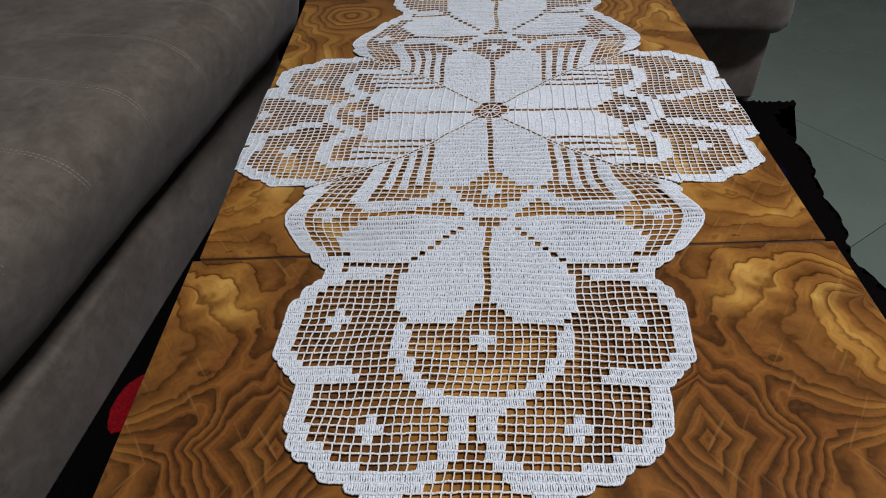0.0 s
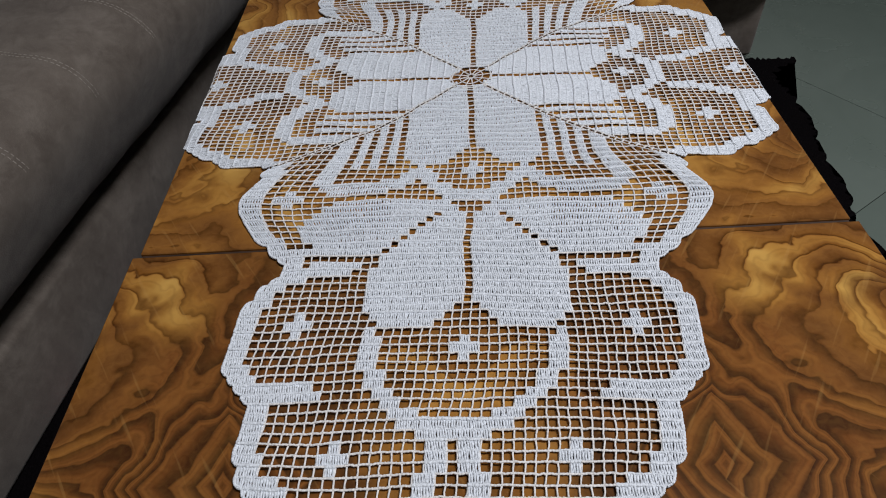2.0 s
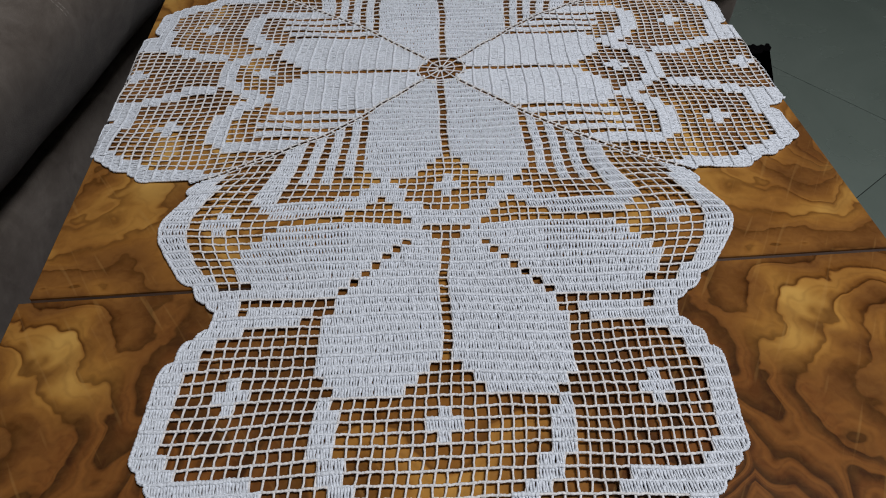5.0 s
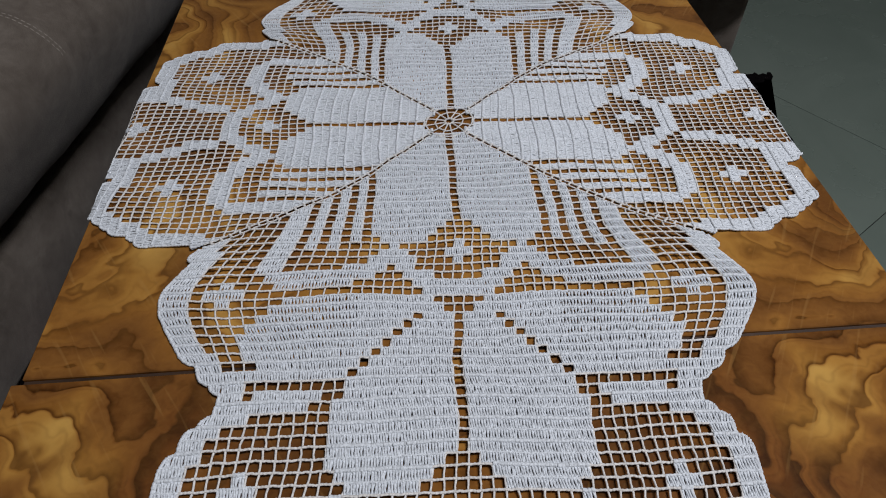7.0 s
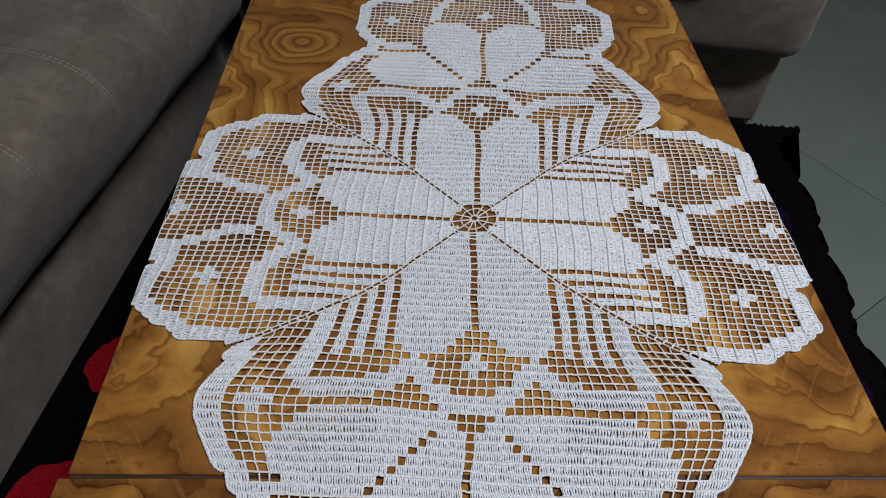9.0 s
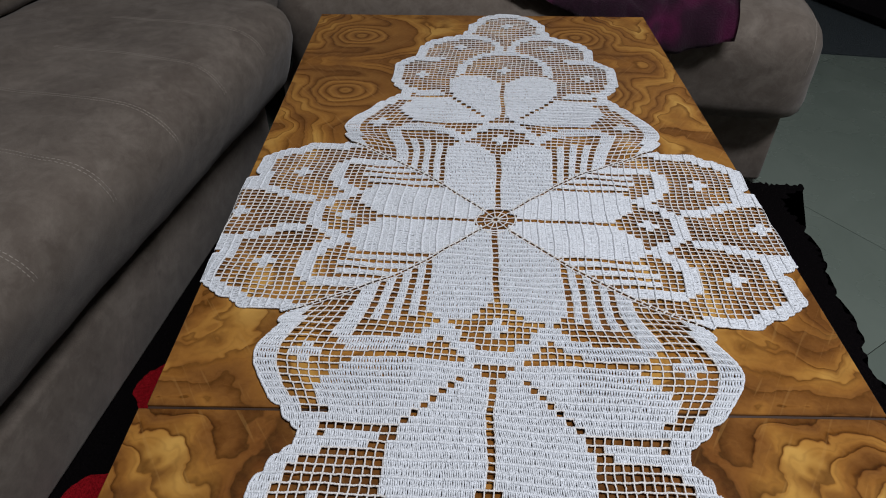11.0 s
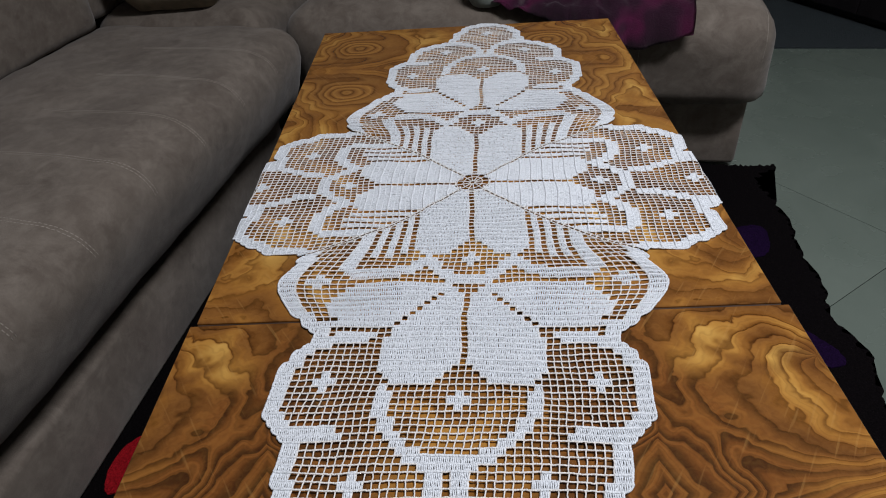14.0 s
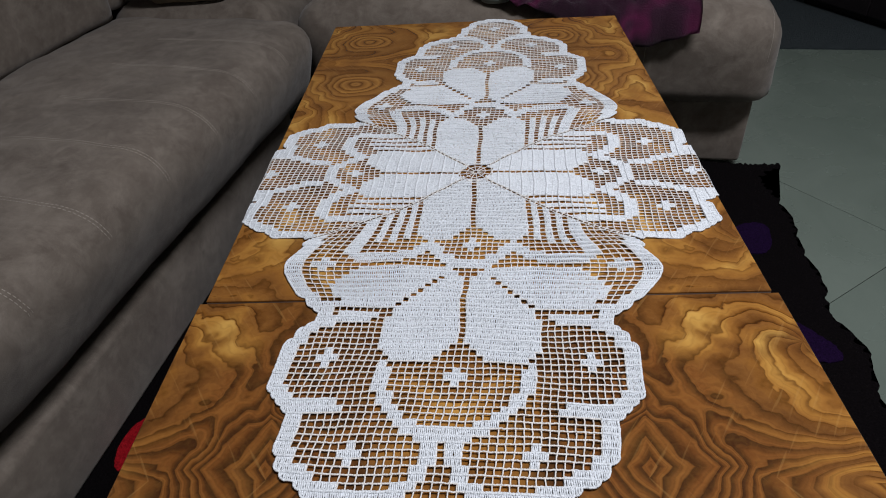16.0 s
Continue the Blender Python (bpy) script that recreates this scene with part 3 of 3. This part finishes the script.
        ob = new(name, mesh_from_arrays(name, lay(v), f, COTTON))
        ob.parent = runner

    def cords(name, items, straight, material, label):
        """Twisted cords of three short links each, with plain threads joined to them."""
        vs, fs, base = [], [], 0
        if straight:
            s = np.array([i[0] for i in straight])
            e = np.array([i[1] for i in straight])
            s = s + rng.normal(0, 0.35, s.shape) * (1, 1, 0.3)
            e = e + rng.normal(0, 0.35, e.shape) * (1, 1, 0.3)
            v, f = tubes(s, e, 0.76, 6, 0.85, 0.3, 1.0, rng)
            vs, fs, base = [v], [f], len(v)
        for size in sorted({i[2] for i in items}):
            picked = [i for i in items if i[2] == size]
            s = np.array([i[0] for i in picked])
            e = np.array([i[1] for i in picked])
            one = s + (e - s) / 3 + rng.normal(0, 0.25, s.shape) * (1, 1, 0.5)
            two = s + (e - s) * 2 / 3 + rng.normal(0, 0.25, s.shape) * (1, 1, 0.5)
            for p, q in ((s, one), (one, two), (two, e)):
                v, f = tubes(p, q, size * 0.92, 6, 1.3, 0.1, 0.9, rng)
                vs.append(v)
                fs.append(f + base)
                base += len(v)
        ob = new(name, mesh_from_arrays(name, lay(np.concatenate(vs)), np.concatenate(fs), material))
        ob.parent = runner
        tagged(ob, label)

    cords("open_mesh", chains, bars, COTTON_WARM, "fine square filet mesh of twisted thread")
    cords("row_ridge", ridges, [], COTTON, "raised rows and outer cord of thick white thread")


crocheted_runner()

# ---- corner sofa ----
from mathutils.bvhtree import BVHTree

STITCHES = [0.05 + 0.165 * k for k in range(-4, 4)]


def seam_line(points, parent, rng):
    """A run of short stitches along points."""
    s, e = [], []
    for p, q in zip(points[:-1], points[1:]):
        p, q = Vector(p), Vector(q)
        n = max(1, int((q - p).length / 0.007))
        for i in range(n):
            s.append(p.lerp(q, (i + 0.1) / n))
            e.append(p.lerp(q, (i + 0.75) / n))
    v, f = tubes(np.array(s), np.array(e), 0.0008, 4, 1.0)
    ob = new("seam_stitching", mesh_from_arrays("seam_stitching", v, f, STITCH))
    ob.parent = parent
    return ob


def corner_sofa():
    sofa = thing("corner_sofa", ROOM, "large taupe suede corner sofa with thick overhanging seat cushions", "sofa")
    rng = np.random.default_rng(3)
    # run along the table's long side
    plinth = part("base", box_bm((-1.60, -1.80, 0.013), (-0.630, 0.76, 0.172), 0.012), SUEDE, sofa)
    # added black block; its colour stands in for the shade under the cushion
    part("seat_frame", box_bm((-1.58, -1.78, 0.172), (-0.76, 0.82, 0.25)), RUBBER, sofa, "", False)
    seat = cushion_bm((-1.12, -1.80, 0.226), (-0.530, 0.775, 0.42), 0.08, 0.02, (0, 0.06, 0, 0), 0.007, 1)
    tree = BVHTree.FromBMesh(seat)
    cushion = part("seat_cushion", seat, SUEDE, sofa)
    for y in STITCHES:
        for offset in (-0.003, 0.003):
            run = []
            for i in range(60):
                a = 0.06 + 0.94 * i / 59
                # over the top from the back, then down the rounded front
                x = -0.86 + 0.235 * min(1, a / 0.75)
                z = 0.6
                if a <= 0.75:
                    hit = tree.ray_cast(Vector((x, y + offset, z)), Vector((0, 0, -1)))
                else:
                    b = (a - 0.75) / 0.25 * math.pi / 2.6
                    hit = tree.ray_cast(Vector((-0.625 + 0.4 * math.sin(b), y + offset + 0.012 * math.sin(b), 0.34 + 0.4 * math.cos(b))), Vector((-math.sin(b), 0, -math.cos(b))))
                if hit[0] is not None:
                    run.append(hit[0] + hit[1] * 0.0004)
            seam_line(run, cushion, rng)
    part("corner_seat", cushion_bm((-1.12, 0.78, 0.215), (-0.62, 1.38, 0.42), 0.075, 0.015, (0, 0.05, 0, 0), 0.005, 2), SUEDE, sofa)
    part("backrest", cushion_bm((-1.36, -1.80, 0.425), (-1.05, 0.72, 0.86), 0.05, 0.02, (0, 0, 0, 0), 0.008, 3), SUEDE, sofa)
    part("backrest", cushion_bm((-1.38, 0.73, 0.42), (-1.06, 1.45, 0.88), 0.05, 0.02, (0, 0, 0, 0), 0.008, 4), SUEDE, sofa)
    part("back_frame", box_bm((-1.62, -1.82, 0.045), (-1.34, 1.62, 0.80), 0.02), SUEDE, sofa)
    # run across the table's far end
    part("base", box_bm((-0.61, 0.848, 0.012), (0.572, 1.55, 0.19), 0.012), SUEDE, sofa)
    seat = cushion_bm((-0.59, 0.755, 0.205), (0.592, 1.40, 0.43), 0.085, 0.02, (0.02, -0.012, 0.03, 0), 0.006, 5)
    tree = BVHTree.FromBMesh(seat)
    cushion = part("seat_cushion", seat, SUEDE, sofa)
    # a seam down the front and one round the free end
    for x, low, high in ((0.285, 0.26, 0.43), (0.560, 0.24, 0.44)):
        run = []
        for i in range(50):
            b = math.pi / 2 * i / 49
            aim = Vector((x, 0.86, low + (high - low) * 0.5))
            out = Vector((0, -math.cos(b), math.sin(b) * 1.1 - 0.35)).normalized()
            hit = tree.ray_cast(aim + out * 0.5, -out)
            if hit[0] is not None:
                run.append(hit[0] + hit[1] * 0.0004)
        seam_line(run, cushion, rng)
    part("backrest", cushion_bm((-1.06, 1.34, 0.40), (0.60, 1.68, 0.86), 0.09, 0.02, (0, 0, 0, 0), 0.008, 6), SUEDE, sofa)
    part("back_frame", box_bm((-1.60, 1.62, 0.045), (0.58, 1.80, 0.80), 0.02), SUEDE, sofa)
    lean = Matrix.Translation((-0.63, -0.2, 0)) @ pose(0, 0, 0, 0, 0, -2.0) @ Matrix.Translation((0.63, 0.2, 0))
    for ob in sofa.children:
        if min(c[1] for c in ob.bound_box) < -1.7:
            ob.matrix_local = Matrix.Translation((0.012, 0, 0)) @ lean
    plinth.matrix_local = Matrix.Translation((-0.602, 0, 0)) @ pose(0, 0, 0, 0, 0, 1.2) @ Matrix.Translation((0.63, 0, 0))
    for x, y in ((-1.5, -1.7), (-0.72, -1.7), (-1.5, 1.6), (0.5, 1.7), (-0.72, 0.70)):
        bm = bmesh.new()
        bmesh.ops.create_cone(bm, cap_ends=True, segments=12, radius1=0.018, radius2=0.024, depth=0.045)
        bmesh.ops.translate(bm, verts=bm.verts, vec=(x, y, 0.0225))
        part("foot", bm, RUBBER, sofa)
    return sofa


SOFA = corner_sofa()

# ---- rug ----
def ragged_sheet(outline_points, step, height, jitter, seed):
    """A flat sheet with a ragged rim and a rounded pile edge, from a closed run of corner points."""
    rng = random.Random(seed)
    rim = []
    n = len(outline_points)
    for i in range(n):
        p, q = Vector(outline_points[i]), Vector(outline_points[(i + 1) % n])
        d = q - p
        normal = Vector((d.y, -d.x)).normalized()
        count = max(1, int(d.length / step))
        for k in range(count):
            w = p + d * k / count
            slow = noise.noise(Vector((w.x * 9, w.y * 9, seed))) * jitter * 1.6
            rim.append(w + normal * (slow + rng.uniform(-jitter, jitter) * 0.7))
    bm = bmesh.new()
    low = [bm.verts.new((p.x, p.y, 0.0)) for p in rim]
    top = [bm.verts.new((p.x, p.y, height)) for p in rim]
    bm.faces.new(top)
    m = len(rim)
    for i in range(m):
        bm.faces.new((low[i], low[(i + 1) % m], top[(i + 1) % m], top[i]))
    bmesh.ops.triangulate(bm, faces=[f for f in bm.faces if len(f.verts) > 4])
    return bm


def petal_bm(centre, length, width, turn, height, seed):
    pts = []
    for i in range(22):
        a = 2 * math.pi * i / 22
        r = 1 + 0.12 * math.cos(3 * a + seed)
        p = Vector((math.cos(a) * length * r, math.sin(a) * width * r))
        p.rotate(Matrix.Rotation(radians(turn), 2))
        pts.append((centre[0] + p.x, centre[1] + p.y))
    bm = ragged_sheet(pts, 0.006, height, 0.0025, seed)
    return bm


def shaggy_rug():
    rug = thing("shag_rug", ROOM @ pose(0, 0, 0.001), "black shag rug with red petals and a ragged edge", "rug")
    part("rug_body", ragged_sheet([(-0.95, -1.6), (0.67, -1.6), (0.672, 0.1), (0.642, 0.35), (0.645, 0.60), (0.615, 0.77), (0.672, 0.846), (-0.95, 0.846)], 0.006, 0.011, 0.011, 4), RUG_BLACK, rug, "", False)
    for centre, length, width, turn, seed in (((-0.545, 0.035), 0.060, 0.035, 75, 1), ((-0.547, -0.190), 0.064, 0.036, 68, 2)):
        part("petal", petal_bm(centre, length, width, turn, 0.0135, seed), RUG_RED, rug, "bright red woven petal", False)
    for centre, length, width, turn, seed in (((0.53, 0.50), 0.07, 0.05, 40, 5), ((0.56, 0.18), 0.07, 0.05, -30, 6)):
        part("petal", petal_bm(centre, length, width, turn, 0.0132, seed), RUG_VIOLET, rug, "dark violet woven petal", False)
    return rug


RUG = shaggy_rug()


# ---- cloth on the far seat, pillow, cabinet ----
def draped_fleece(x0, x1, front, depth, seed):
    """A crumpled fleece lying on the seat with its front hem hanging over the cushion, lower towards x1."""
    nx, ny = 70, 60
    bm = bmesh.new()
    rows = []
    for j in range(ny + 1):
        row = []
        for i in range(nx + 1):
            s, t = i / nx, j / ny
            hang = -0.085 + 0.085 * min(1.0, s * 1.7) ** 1.3 - 0.03 * max(0.0, s - 0.8) / 0.2
            x = x0 + (x1 - x0) * s
            l = t * (hang + depth + 0.13) - hang
            w = Vector((x * 7 + seed, l * 7, 0))
            x += noise.noise(w * 0.9) * 0.018
            crease = abs(noise.noise(w * 1.6)) + abs(noise.noise(w * 3.7)) * 0.35
            if l < 0:
                y, z = front - 0.002, 0.362 + l
            elif l < 0.13:
                b = l / 0.13 * math.pi / 2
                y, z = front + 0.086 * (1 - math.cos(b)), 0.362 + 0.088 * math.sin(b)
            else:
                y, z = front + 0.086 + l - 0.13, 0.450
            top = min(1, max(0, l - 0.04) / 0.14)
            z += 0.014 * top + crease * 0.17 * top
            y -= (0.012 + abs(noise.noise(Vector((x * 16 + seed, l * 2, 1)))) * 0.032) * (1 - top)
            row.append(bm.verts.new((x, y, z)))
        rows.append(row)
    for j in range(ny):
        for i in range(nx):
            bm.faces.new((rows[j][i], rows[j][i + 1], rows[j + 1][i + 1], rows[j + 1][i]))
    bmesh.ops.solidify(bm, geom=bm.faces[:], thickness=0.006)
    return bm


blanket = thing("blanket", ROOM, "crumpled magenta and white fleece blanket on the sofa seat", "blanket")
part("fleece", draped_fleece(-0.06, 0.385, 0.748, 0.42, 3), BLANKET, blanket)
part("turned_corner", cushion_bm((-0.115, 0.775, 0.438), (-0.035, 0.95, 0.515), 0.036, 0.02, (0.01, 0.0, 0.015, 0.02), 0.016, 12, 0.012), LINING, blanket, "pale grey-green fleece underside turned up")

pillow = thing("pillow", ROOM @ pose(-0.885, 0.915, 0.510, 0, 0, 6), "beige pillow lying on the corner seat", "pillow")
part("cover", cushion_bm((-0.16, -0.15, -0.08), (0.17, 0.15, 0.06), 0.065, 0.03, (0.06, 0.06, 0.05, 0.05), 0.006, 8), BEIGE, pillow)

cabinet = thing("low_cabinet", ROOM @ pose(1.498, 1.959, 0, 0, 0, 33), "black lacquered low cabinet beside the wall", "cabinet")
part("body", box_bm((-0.22, -0.5, 0.03), (0.22, 0.5, 0.55), 0.006), BLACK_GLOSS, cabinet, "", False)
part("plinth", box_bm((-0.20, -0.48, 0.0), (0.20, 0.48, 0.03)), BLACK_GLOSS, cabinet, "", False)
for k in range(3):
    part("door", box_bm((-0.236, -0.495 + k * 0.331, 0.04), (-0.222, -0.167 + k * 0.331, 0.54), 0.003), BLACK_GLOSS, cabinet, "", False)

# added thin slate-grey sheet for the darker band of floor by the cabinet
mat = thing("floor_sheet", ROOM @ pose(0, 0, 0.0005), "slate grey flat sheet over the floor near the cabinet", "mat")
part("weave", ragged_sheet([(0.70, 1.72), (1.75, 1.72), (1.75, 2.40), (0.70, 2.40)], 0.02, 0.006, 0.001, 9), SLATE, mat, "", False)

# ---- ceiling light ----
fixture = thing("ceiling_light", pose(0.85, -0.55, 2.70), "slim white ceiling light", "ceiling light")
part("housing", box_bm((-0.47, -0.17, -0.10), (0.47, 0.17, 0.0), 0.006), CEILING, fixture, "", False)

# ---- tiled floor ----
def tiled_floor():
    floor = new("floor", to_mesh("floor", box_bm((-2.0, -2.6, -0.12), (2.7, 2.7, -0.0065)), GROUT, False))
    floor.matrix_world = ROOM
    tagged(floor, "large grey-green polished porcelain tiles laid diagonally", kind="structure")
    size, gap = 0.80, 0.0015
    mesh = to_mesh("tile", box_bm((gap / 2, gap / 2, -0.006), (size - gap / 2, size - gap / 2, 0.0), 0.0003, 1), TILE, False)
    turn = ROOM.inverted() @ pose(0.712, 0.223, 0, 0, 0, 34.0)
    for i in range(-6, 6):
        for j in range(-6, 6):
            m = turn @ Matrix.Translation((i * size + 0.30, j * size, 0))
            mid = m @ Vector((size / 2, size / 2, 0))
            corners = [m @ Vector((x, y, 0)) for x in (0, size) for y in (0, size)]
            inside = [-1.9 < c.x < 2.6 and -2.48 < c.y < 2.58 for c in corners]
            if all(inside):
                tile = new("tile", mesh)
                tile.parent = floor
                tile.matrix_local = m
            elif any(inside) or -2.2 < mid.x < 2.9 and -2.8 < mid.y < 2.9:
                # cut to the walls
                bm = bmesh.new()
                bm.from_mesh(mesh)
                bm.transform(m)
                for spot, way in (((-1.9, 0, 0), (-1, 0, 0)), ((2.6, 0, 0), (1, 0, 0)), ((0, -2.48, 0), (0, -1, 0)), ((0, 2.58, 0), (0, 1, 0))):
                    bmesh.ops.bisect_plane(bm, geom=bm.verts[:] + bm.edges[:] + bm.faces[:], plane_co=spot, plane_no=way, clear_outer=True)
                if len(bm.faces) > 1:
                    part("tile", bm, TILE, floor, "", False)
                else:
                    bm.free()


tiled_floor()
